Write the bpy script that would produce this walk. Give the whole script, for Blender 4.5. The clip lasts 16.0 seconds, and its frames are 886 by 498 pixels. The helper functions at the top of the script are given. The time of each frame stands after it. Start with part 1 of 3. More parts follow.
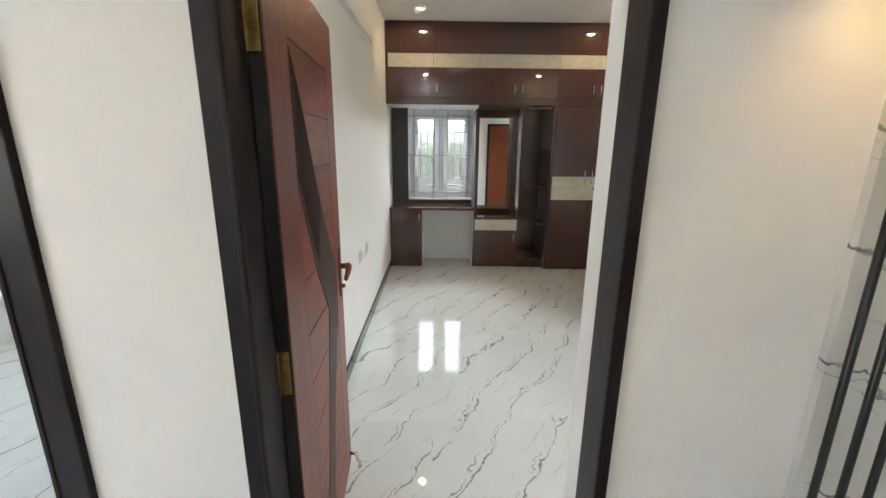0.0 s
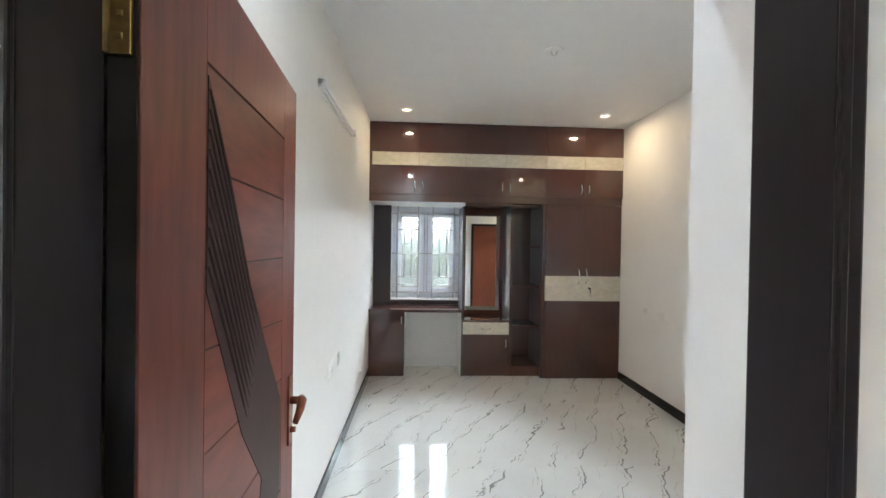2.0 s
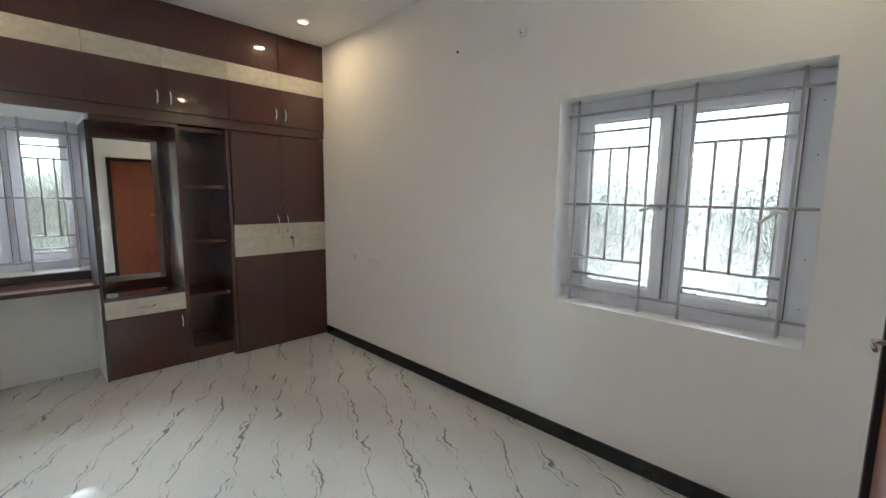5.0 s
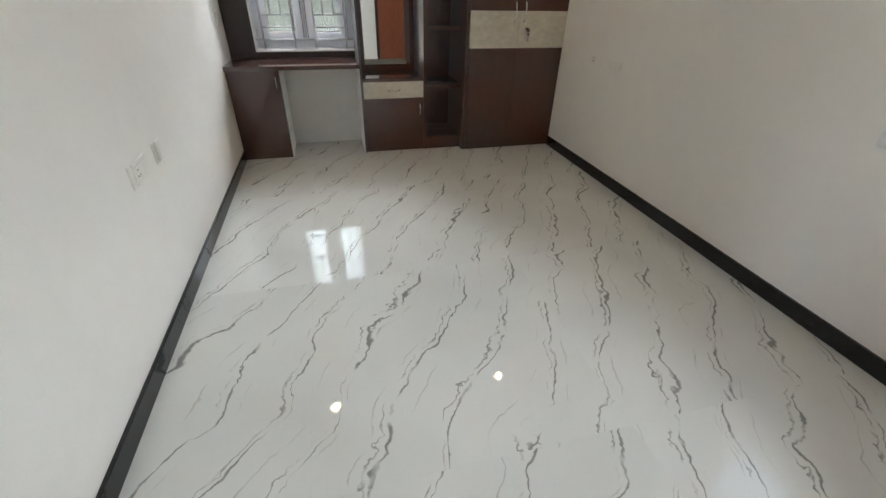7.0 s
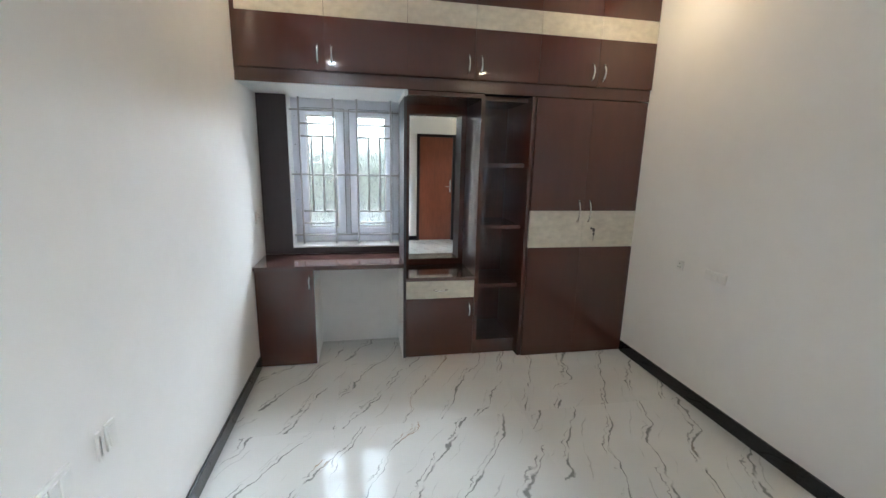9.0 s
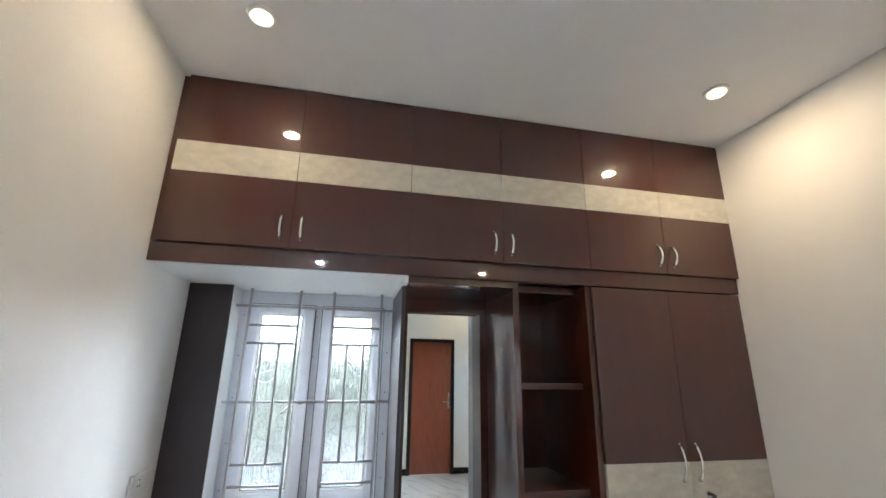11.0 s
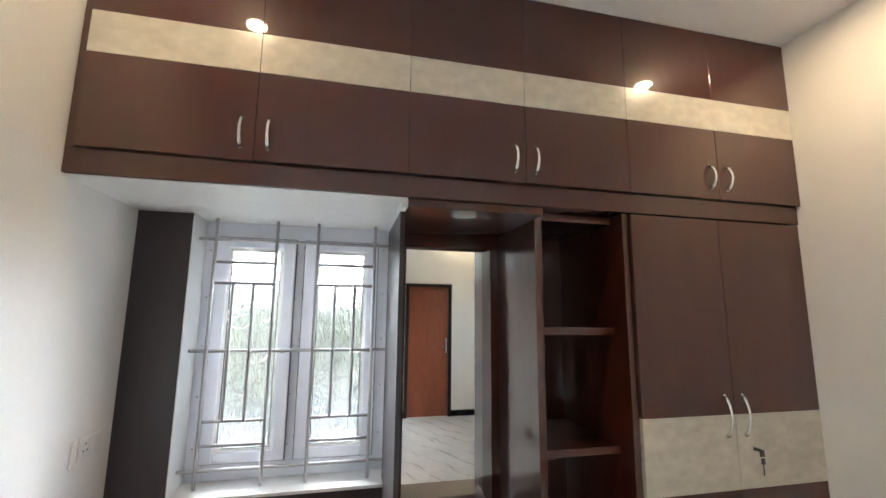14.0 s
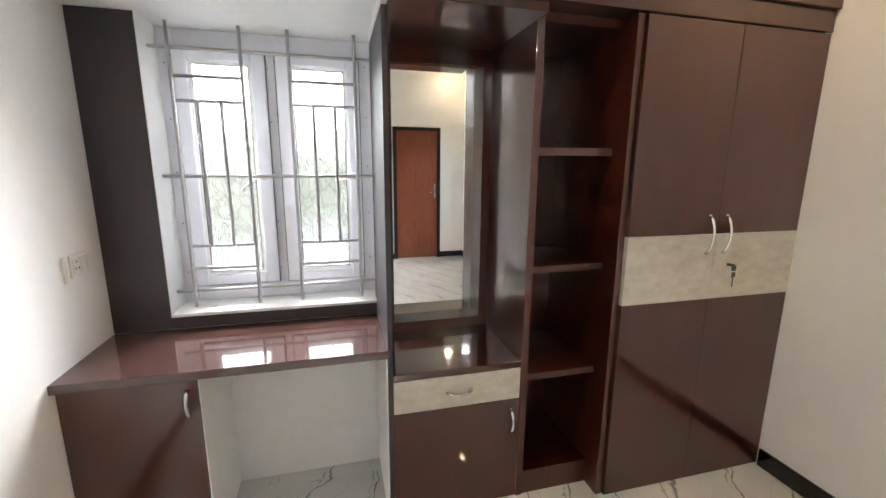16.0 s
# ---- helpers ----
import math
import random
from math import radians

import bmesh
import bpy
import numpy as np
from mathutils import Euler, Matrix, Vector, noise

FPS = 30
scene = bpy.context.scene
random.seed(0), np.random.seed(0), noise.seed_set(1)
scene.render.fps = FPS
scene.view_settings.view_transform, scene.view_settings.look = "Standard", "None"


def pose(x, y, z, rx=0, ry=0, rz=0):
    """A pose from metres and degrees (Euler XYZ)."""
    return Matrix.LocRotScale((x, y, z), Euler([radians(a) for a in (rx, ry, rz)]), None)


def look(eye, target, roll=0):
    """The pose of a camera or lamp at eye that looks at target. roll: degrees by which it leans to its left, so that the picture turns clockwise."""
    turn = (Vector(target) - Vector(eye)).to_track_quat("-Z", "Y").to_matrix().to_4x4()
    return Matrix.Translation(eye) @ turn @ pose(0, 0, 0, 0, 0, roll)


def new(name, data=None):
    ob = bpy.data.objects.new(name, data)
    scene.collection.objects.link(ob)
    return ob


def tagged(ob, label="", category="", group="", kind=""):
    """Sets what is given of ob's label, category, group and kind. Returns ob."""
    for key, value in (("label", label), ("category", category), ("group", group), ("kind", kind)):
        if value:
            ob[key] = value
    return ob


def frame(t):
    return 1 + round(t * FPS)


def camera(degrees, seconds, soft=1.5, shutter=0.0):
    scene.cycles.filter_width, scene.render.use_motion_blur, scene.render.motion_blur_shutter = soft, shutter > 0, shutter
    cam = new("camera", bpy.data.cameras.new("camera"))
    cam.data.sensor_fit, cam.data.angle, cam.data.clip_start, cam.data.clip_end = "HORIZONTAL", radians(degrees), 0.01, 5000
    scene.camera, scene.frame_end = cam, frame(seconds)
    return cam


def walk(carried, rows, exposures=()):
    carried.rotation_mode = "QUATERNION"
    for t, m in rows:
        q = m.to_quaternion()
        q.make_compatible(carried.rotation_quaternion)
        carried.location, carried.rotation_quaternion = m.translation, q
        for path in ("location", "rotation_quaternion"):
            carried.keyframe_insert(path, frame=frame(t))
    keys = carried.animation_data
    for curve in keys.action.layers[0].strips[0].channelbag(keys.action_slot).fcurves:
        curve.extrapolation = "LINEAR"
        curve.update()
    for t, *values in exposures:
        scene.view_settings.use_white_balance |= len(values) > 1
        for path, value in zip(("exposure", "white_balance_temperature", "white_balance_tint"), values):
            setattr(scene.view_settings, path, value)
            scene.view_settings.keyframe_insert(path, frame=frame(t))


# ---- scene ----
S = 1.1  # plan units to metres
cam = camera(93.8, 16.0)
PATH = [
    (0, (0.035, 0.119, 1.474), (0.063, 2.058, 0.983), 0.6),
    (0.5, (0.04, 0.09, 1.503), (0.07, 2.075, 1.263), 0.8),
    (1, (0.049, 0.119, 1.485), (0.085, 2.117, 1.407), 0.7),
    (1.5, (0.061, 0.289, 1.456), (0.12, 2.288, 1.431), 0.8),
    (2, (0.007, 0.539, 1.441), (0.117, 2.536, 1.421), 0.9),
    (2.5, (-0.025, 0.764, 1.425), (0.196, 2.751, 1.388), 1.0),
    (3, (0.038, 0.983, 1.421), (0.429, 2.944, 1.373), 1.0),
    (3.5, (0.058, 1.131, 1.42), (0.693, 3.027, 1.367), 1.0),
    (4, (0.063, 1.229, 1.418), (0.984, 3.003, 1.365), 1.0),
    (4.2, (0.066, 1.248, 1.421), (1.107, 2.954, 1.359), 0.9),
    (5.2, (0.12, 1.32, 1.375), (1.565, 2.667, 1.062), 1.3),
    (6.3, (0.193, 1.387, 1.305), (1.222, 2.885, 0.471), 1.7),
    (6.5, (0.211, 1.408, 1.295), (1.073, 2.957, 0.37), 1.9),
    (7, (0.216, 1.401, 1.294), (0.656, 3.027, 0.216), 1.4),
    (7.5, (0.215, 1.477, 1.287), (0.388, 3.132, 0.177), 1.0),
    (8, (0.173, 1.715, 1.329), (0.298, 3.441, 0.326), 1.1),
    (8.5, (0.164, 1.955, 1.417), (0.414, 3.799, 0.683), 1.4),
    (9, (0.201, 2.183, 1.456), (0.57, 4.104, 1.041), 1.3),
    (9.5, (0.214, 2.444, 1.476), (0.641, 4.392, 1.33), 1.1),
    (10, (0.23, 2.7, 1.473), (0.661, 4.649, 1.598), 0.9),
    (10.2, (0.26, 2.813, 1.48), (0.682, 4.756, 1.704), 0.9),
    (12.3, (0.273, 3.529, 1.55), (0.66, 5.34, 2.305), 0.8),
    (12.5, (0.281, 3.541, 1.544), (0.672, 5.36, 2.277), 0.8),
    (13, (0.287, 3.557, 1.536), (0.696, 5.415, 2.153), 0.7),
    (13.5, (0.293, 3.57, 1.521), (0.718, 5.468, 1.987), 0.7),
    (14, (0.293, 3.581, 1.504), (0.733, 5.509, 1.804), 0.6),
    (14.5, (0.296, 3.6, 1.483), (0.751, 5.543, 1.613), 0.6),
    (15, (0.298, 3.62, 1.456), (0.765, 5.564, 1.409), 0.5),
    (15.5, (0.303, 3.639, 1.419), (0.78, 5.569, 1.199), 0.5),
    (16, (0.308, 3.662, 1.381), (0.803, 5.559, 0.987), 0.4),
]
walk(cam, [(t, look(Vector(eye) * S, Vector(target) * S, roll)) for t, eye, target, roll in PATH],
     [(0, 5.27, 6450, 7), (1.5, 5.33, 6150, 7), (2, 5.5, 6000, 8), (3, 5.45, 5900, 7), (4.2, 5.07, 5950, 8), (6.3, 4.93, 6400, 9),
      (8, 5.15, 6300, 10), (9.5, 5.4, 5700, 8), (10.2, 5.42, 5750, 9), (12.3, 5.45, 5850, 8), (14, 5.5, 6250, 11), (16, 5.8, 6600, 13)])

# ---- sky ----
world = bpy.data.worlds.new("sky")
scene.world = world
world.use_nodes = True
wn, wl = world.node_tree.nodes, world.node_tree.links
sky = wn.new("ShaderNodeTexSky")
sky.sky_type, sky.sun_disc = "NISHITA", False
sky.sun_elevation, sky.sun_rotation = radians(55), radians(200)
sky.dust_density = 3.0
wl.new(sky.outputs[0], wn["Background"].inputs[0])
wn["Background"].inputs[1].default_value = 0.15
sun = new("sun", bpy.data.lights.new("sun", "SUN"))
sun.data.energy, sun.data.angle, sun.data.color = 2.5, radians(10), (1.0, 0.96, 0.9)
sun.matrix_world = look((-3, -8, 12), (0, 0, 0))


for name, eye, target, watts in (("sky_light_north", (0.1, 8.4, 3.1), (0.1, 5.6, 1.3), 66.0), ("sky_light_east", (5.2, 1.95, 2.9), (2.4, 1.95, 1.3), 30.0)):
    # a stretch of the open sky in front of each window
    panel = new(name, bpy.data.lights.new(name, "AREA"))
    panel.data.shape, panel.data.size, panel.data.size_y = "RECTANGLE", 4.4, 3.3
    panel.data.energy, panel.data.color = watts, (0.93, 0.97, 1.0)
    panel.matrix_world = look(Vector(eye) * S, Vector(target) * S)


# ---- materials ----
def mat(name, color, rough=0.5, metal=0.0, coat=0.0, grain=None, bump=0.0, scale=(1, 1, 1), amount=0.25, spec=0.5):
    """A surface with variation at two scales. grain: the fine noise's scale; scale: stretch of the pattern."""
    m = bpy.data.materials.new(name)
    m.use_nodes = True
    n, l = m.node_tree.nodes, m.node_tree.links
    b = n["Principled BSDF"]
    b.inputs["Roughness"].default_value, b.inputs["Metallic"].default_value = rough, metal
    b.inputs["Coat Weight"].default_value, b.inputs["Coat Roughness"].default_value = coat, 0.04
    b.inputs["Specular IOR Level"].default_value = spec
    b.inputs["Coat IOR"].default_value = 1.76
    b.inputs["Base Color"].default_value = (*color, 1)
    if grain:
        geo, mapn = n.new("ShaderNodeNewGeometry"), n.new("ShaderNodeMapping")
        mapn.inputs["Scale"].default_value = scale
        l.new(geo.outputs["Position"], mapn.inputs["Vector"])
        fine, big = n.new("ShaderNodeTexNoise"), n.new("ShaderNodeTexNoise")
        fine.inputs["Scale"].default_value, fine.inputs["Detail"].default_value = grain, 6
        big.inputs["Scale"].default_value, big.inputs["Detail"].default_value = grain * 0.08, 3
        for q in (fine, big):
            l.new(mapn.outputs[0], q.inputs["Vector"])
        add = n.new("ShaderNodeMath")
        add.operation = "MULTIPLY_ADD"
        l.new(fine.outputs[0], add.inputs[0])
        add.inputs[1].default_value = 0.5
        half = n.new("ShaderNodeMath")
        half.operation = "MULTIPLY"
        half.inputs[1].default_value = 0.5
        l.new(big.outputs[0], half.inputs[0])
        l.new(half.outputs[0], add.inputs[2])
        ramp = n.new("ShaderNodeValToRGB")
        ramp.color_ramp.elements[0].position, ramp.color_ramp.elements[1].position = 0.3, 0.7
        ramp.color_ramp.elements[0].color = (*[c * (1 - amount) for c in color], 1)
        ramp.color_ramp.elements[1].color = (*[min(1, c * (1 + amount)) for c in color], 1)
        l.new(add.outputs[0], ramp.inputs[0])
        l.new(ramp.outputs[0], b.inputs["Base Color"])
        if bump:
            bp = n.new("ShaderNodeBump")
            bp.inputs["Strength"].default_value, bp.inputs["Distance"].default_value = bump, 0.002
            l.new(fine.outputs[0], bp.inputs["Height"])
            l.new(bp.outputs[0], b.inputs["Normal"])
    return m


def marble(name, base, vein, spacing, direction, rough, per_piece):
    """Polished tile with thin broken veins that run along direction (radians from y towards x)."""
    m = bpy.data.materials.new(name)
    m.use_nodes = True
    n, l = m.node_tree.nodes, m.node_tree.links
    b = n["Principled BSDF"]
    b.inputs["Roughness"].default_value = rough
    b.inputs["Specular IOR Level"].default_value = 0.6

    def math_node(op, *args):
        q = n.new("ShaderNodeMath")
        q.operation = op
        for i, a in enumerate(args):
            if isinstance(a, (int, float)):
                q.inputs[i].default_value = a
            else:
                l.new(a, q.inputs[i])
        return q.outputs[0]

    geo = n.new("ShaderNodeNewGeometry")
    place = geo.outputs["Position"]
    if per_piece:
        info, shift = n.new("ShaderNodeObjectInfo"), n.new("ShaderNodeVectorMath")
        shift.operation = "MULTIPLY_ADD"
        l.new(info.outputs["Random"], shift.inputs[0])
        shift.inputs[1].default_value = (0.9, 0.5, 30.0)
        l.new(place, shift.inputs[2])
        place = shift.outputs[0]

    def tex(scale, detail):
        q = n.new("ShaderNodeTexNoise")
        q.inputs["Scale"].default_value, q.inputs["Detail"].default_value = scale, detail
        l.new(place, q.inputs["Vector"])
        return q.outputs[0]

    turn = n.new("ShaderNodeVectorRotate")
    turn.rotation_type = "Z_AXIS"
    turn.inputs["Angle"].default_value = direction
    l.new(place, turn.inputs["Vector"])
    sep = n.new("ShaderNodeSeparateXYZ")
    l.new(turn.outputs[0], sep.inputs[0])
    slow, mid, fast = tex(1.6, 2), tex(7, 3), tex(26, 4)
    across = sep.outputs[0] if per_piece else math_node("MULTIPLY_ADD", sep.outputs[2], 1.4, sep.outputs[0])

    def veins(gap, wobble, width, mask_at, seed, jag=0.11):
        u = math_node("MULTIPLY", across, 1 / gap)
        u = math_node("ADD", u, seed)
        u = math_node("MULTIPLY_ADD", slow, wobble, u)
        u = math_node("MULTIPLY_ADD", mid, 0.38, u)
        u = math_node("MULTIPLY_ADD", fast, jag, u)
        d = math_node("ABSOLUTE", math_node("SUBTRACT", math_node("FRACT", u), 0.5))
        w = math_node("MULTIPLY", math_node("MAXIMUM", math_node("SUBTRACT", tex(4.3 + seed, 2), 0.33), 0.0), width)
        on = math_node("SUBTRACT", 1.0, math_node("DIVIDE", d, math_node("ADD", w, 0.002)))
        on = math_node("MAXIMUM", math_node("MINIMUM", math_node("MULTIPLY", on, 1.6), 1.0), 0.0)
        broken = math_node("MULTIPLY", math_node("SUBTRACT", tex(5.5 + seed, 3), mask_at), 9.0)
        broken = math_node("MAXIMUM", math_node("MINIMUM", broken, 1.0), 0.0)
        return math_node("MULTIPLY", on, broken)

    main = veins(spacing, 1.3, 0.115, 0.37, 0.0)
    twin = veins(spacing, 1.3, 0.085, 0.44, 0.05, 0.24)
    main = math_node("MAXIMUM", main, math_node("MULTIPLY", twin, 0.8))
    thin = veins(spacing * 0.63, 2.2, 0.10, 0.47, 0.37)
    total = math_node("MINIMUM", math_node("ADD", main, math_node("MULTIPLY", thin, 0.4)), 1.0)
    total = math_node("MULTIPLY", total, math_node("MULTIPLY_ADD", fast, 0.9, 0.35))
    total = math_node("MINIMUM", total, 0.80)
    cloud = n.new("ShaderNodeValToRGB")
    cloud.color_ramp.elements[0].position, cloud.color_ramp.elements[1].position = 0.35, 0.7
    cloud.color_ramp.elements[0].color = (*[c * 0.9 for c in base], 1)
    cloud.color_ramp.elements[1].color = (*base, 1)
    l.new(slow, cloud.inputs[0])
    hue = n.new("ShaderNodeValToRGB")
    hue.color_ramp.elements[0].position, hue.color_ramp.elements[1].position = 0.66, 0.72
    hue.color_ramp.elements[0].color = (*vein, 1)
    hue.color_ramp.elements[1].color = (0.30, 0.17, 0.07, 1)
    l.new(tex(2.1, 1), hue.inputs[0])
    mix = n.new("ShaderNodeMix")
    mix.data_type = "RGBA"
    l.new(total, mix.inputs["Factor"])
    l.new(cloud.outputs[0], mix.inputs["A"])
    l.new(hue.outputs[0], mix.inputs["B"])
    l.new(mix.outputs["Result"], b.inputs["Base Color"])
    return m


def glow(name, color, strength):
    m = bpy.data.materials.new(name)
    m.use_nodes = True
    n = m.node_tree.nodes
    b = n["Principled BSDF"]
    b.inputs["Base Color"].default_value = (0.8, 0.8, 0.8, 1)
    b.inputs["Emission Color"].default_value = (*color, 1)
    b.inputs["Emission Strength"].default_value = strength
    return m


WALL = mat("wall_paint", (0.875, 0.86, 0.82), 0.55, grain=9, amount=0.02, bump=0.02)
CEIL = mat("ceiling_paint", (0.88, 0.88, 0.87), 0.7, grain=7, amount=0.02, bump=0.05)
WHITE = mat("white_paint", (0.86, 0.86, 0.84), 0.45, grain=15, amount=0.03, bump=0.05)
BROWN = mat("brown_laminate", (0.057, 0.0125, 0.0066), 0.35, coat=1.0, grain=14, scale=(1.6, 1.6, 0.3), amount=0.16, spec=0.15)
INNER = mat("red_brown_laminate", (0.056, 0.0112, 0.006), 0.3, coat=1.0, grain=18, scale=(3, 3, 0.25), amount=0.3, spec=0.15)
TOP = mat("desk_laminate", (0.066, 0.031, 0.026), 0.09, coat=0.6, grain=18, scale=(0.3, 3, 3), amount=0.25)
DARK = mat("charcoal_laminate", (0.036, 0.026, 0.030), 0.42, coat=0.1, grain=20, scale=(3, 3, 0.3), amount=0.15)
BEIGE = mat("stone_pattern_laminate", (0.60, 0.57, 0.48), 0.2, coat=0.3, grain=16, scale=(1, 1, 1.6), amount=0.22)
LEAF = mat("door_veneer", (0.175, 0.047, 0.031), 0.38, coat=0.0, grain=11, scale=(4, 4, 0.5), amount=0.45, bump=0.05)
LEAF_PANEL = mat("door_panel_veneer", (0.180, 0.047, 0.029), 0.4, grain=9, scale=(4, 0.6, 3.5), amount=0.6, bump=0.05)
LEAF_DARK = mat("door_inlay", (0.055, 0.031, 0.027), 0.5, grain=22, scale=(3, 3, 0.5), amount=0.25, spec=0.25)
LEAF_EDGE = mat("door_edge", (0.012, 0.009, 0.009), 0.5, grain=20, amount=0.2)
FRAME = mat("door_frame_wood", (0.014, 0.009, 0.010), 0.42, grain=16, scale=(4, 4, 0.4), amount=0.3, bump=0.06, spec=0.3)
CLOSED = mat("closed_door_veneer", (0.20, 0.055, 0.025), 0.3, coat=0.2, grain=10, scale=(3, 3, 0.5), amount=0.3)
GRANITE = mat("black_granite", (0.012, 0.013, 0.015), 0.08, grain=120, amount=0.6)
STEEL = mat("satin_steel", (0.78, 0.77, 0.75), 0.25, 1.0, grain=40, amount=0.08)
BRASS = mat("aged_brass", (0.36, 0.25, 0.10), 0.35, 1.0, grain=60, amount=0.35)
BRONZE = mat("copper_plate", (0.30, 0.12, 0.07), 0.3, 1.0, grain=50, amount=0.25)
GRILLE = mat("grille_paint", (0.50, 0.49, 0.50), 0.4, grain=40, amount=0.08)
UPVC = mat("window_plastic", (0.83, 0.855, 0.915), 0.3, grain=14, amount=0.04)
SWITCH = mat("switch_plastic", (0.84, 0.83, 0.79), 0.3, grain=30, amount=0.03)
# grey for the painted shadow line round the sashes and for screw heads
SHADE_SCREW = mat("sash_shade_and_screw", (0.14, 0.14, 0.16), 0.6, grain=30, amount=0.1)
SOCKET = mat("socket_hole", (0.05, 0.05, 0.05), 0.5)
IRON = mat("black_iron", (0.012, 0.012, 0.012), 0.35, grain=50, amount=0.3)
MIRROR = mat("mirror_silver", (0.86, 0.87, 0.85), 0.0, 1.0)
EARTH = mat("earth", (0.36, 0.35, 0.33), 0.9, grain=3, amount=0.3, bump=0.3)
GREEN = mat("foliage", (0.12, 0.135, 0.085), 0.6, grain=9, amount=0.5)
BARK = mat("bark", (0.14, 0.10, 0.07), 0.8, grain=15, amount=0.4, bump=0.4)
TILE = marble("marble_tile", (0.71, 0.72, 0.70), (0.14, 0.148, 0.142), 0.25, radians(30), 0.035, True)
CLAD = marble("marble_cladding", (0.72, 0.71, 0.68), (0.05, 0.05, 0.055), 0.42, radians(60), 0.08, False)
WARM = glow("warm_lamp", (1.0, 0.80, 0.50), 0.06)
COOL = glow("cool_lamp", (0.9, 0.95, 1.0), 0.08)

GLASS = bpy.data.materials.new("window_glass")
GLASS.use_nodes = True
gb = GLASS.node_tree.nodes["Principled BSDF"]
gb.inputs["Transmission Weight"].default_value = 1.0
gb.inputs["Roughness"].default_value = 0.4
gb.inputs["IOR"].default_value = 1.13
gn, gl = GLASS.node_tree.nodes, GLASS.node_tree.links
gt, gbump = gn.new("ShaderNodeTexNoise"), gn.new("ShaderNodeBump")
gt.inputs["Scale"].default_value, gt.inputs["Distortion"].default_value = 9, 3.0
gbump.inputs["Strength"].default_value, gbump.inputs["Distance"].default_value = 0.8, 0.03
gl.new(gt.outputs[0], gbump.inputs["Height"])
gl.new(gbump.outputs[0], gb.inputs["Normal"])
# etched leaf pattern: bent cells whose edges stay clear
gpos, gwarp, gcell, gtint = gn.new("ShaderNodeNewGeometry"), gn.new("ShaderNodeVectorMath"), gn.new("ShaderNodeTexVoronoi"), gn.new("ShaderNodeValToRGB")
gbend = gn.new("ShaderNodeTexNoise")
gbend.inputs["Scale"].default_value, gbend.inputs["Detail"].default_value = 5.0, 2
gl.new(gpos.outputs["Position"], gbend.inputs["Vector"])
gwarp.operation = "MULTIPLY_ADD"
gl.new(gbend.outputs["Color"], gwarp.inputs[0])
gwarp.inputs[1].default_value = (0.30, 0.30, 0.30)
gl.new(gpos.outputs["Position"], gwarp.inputs[2])
gcell.feature = "DISTANCE_TO_EDGE"
gcell.inputs["Scale"].default_value = 13
gl.new(gwarp.outputs[0], gcell.inputs["Vector"])
gtint.color_ramp.elements[0].position, gtint.color_ramp.elements[1].position = 0.0, 0.12
gtint.color_ramp.elements[0].color = (0.080, 0.087, 0.082, 1)
gtint.color_ramp.elements[1].color = (0.120, 0.128, 0.122, 1)
gl.new(gcell.outputs["Distance"], gtint.inputs[0])
gl.new(gtint.outputs[0], gb.inputs["Base Color"])

# ---- building blocks ----
ORIGIN = {}


def box(bm, x0, x1, y0, y1, z0, z1, bevel=0.0):
    """A box in plan units, its edges rounded by bevel."""
    made = bmesh.ops.create_cube(bm, size=1.0)
    for v in made["verts"]:
        v.co = Vector(((x0, x1)[v.co.x > 0], (y0, y1)[v.co.y > 0], (z0, z1)[v.co.z > 0])) * S
    if bevel:
        edges = list({e for v in made["verts"] for e in v.link_edges})
        bmesh.ops.bevel(bm, geom=edges, offset=bevel * S, segments=2, affect="EDGES", profile=0.5)
    return bm


def boxes(*rows, bevel=0.0):
    bm = bmesh.new()
    for r in rows:
        box(bm, *r, bevel=bevel)
    return bm


def tube(bm, points, radii, sides=10):
    """A round bar along points, in plan units, with a radius at each."""
    pts = [Vector(p) * S for p in points]
    rings = []
    for i, p in enumerate(pts):
        along = (pts[min(i + 1, len(pts) - 1)] - pts[max(i - 1, 0)]).normalized()
        side = along.orthogonal().normalized()
        if abs(along.x) < 0.9:
            side = (Vector((1, 0, 0)) - along * along.x).normalized()
        up = along.cross(side)
        r = radii[i] * S
        rings.append([bm.verts.new(p + side * math.cos(a) * r + up * math.sin(a) * r)
                      for a in (2 * math.pi * k / sides for k in range(sides))])
    for a, b in zip(rings, rings[1:]):
        for k in range(sides):
            f = bm.faces.new((a[k], a[(k + 1) % sides], b[(k + 1) % sides], b[k]))
            f.smooth = True
    bm.faces.new(rings[0][::-1])
    bm.faces.new(rings[-1])
    return bm


def prism(bm, outline, x0, x1):
    """A plate whose outline lies in the y-z plane, between x0 and x1, in plan units."""
    a = [bm.verts.new(Vector((x0, y, z)) * S) for y, z in outline]
    b = [bm.verts.new(Vector((x1, y, z)) * S) for y, z in outline]
    bm.faces.new(a)
    bm.faces.new(b[::-1])
    for i in range(len(a)):
        j = (i + 1) % len(a)
        bm.faces.new((a[i], b[i], b[j], a[j]))
    bmesh.ops.recalc_face_normals(bm, faces=bm.faces)
    return bm


def disc(bm, x, y, z0, z1, r, r2=None, sides=32):
    made = bmesh.ops.create_cone(bm, cap_ends=True, segments=sides, radius1=r * S, radius2=(r2 or r) * S, depth=(z1 - z0) * S)
    for v in made["verts"]:
        v.co += Vector((x, y, (z0 + z1) / 2)) * S
    return bm


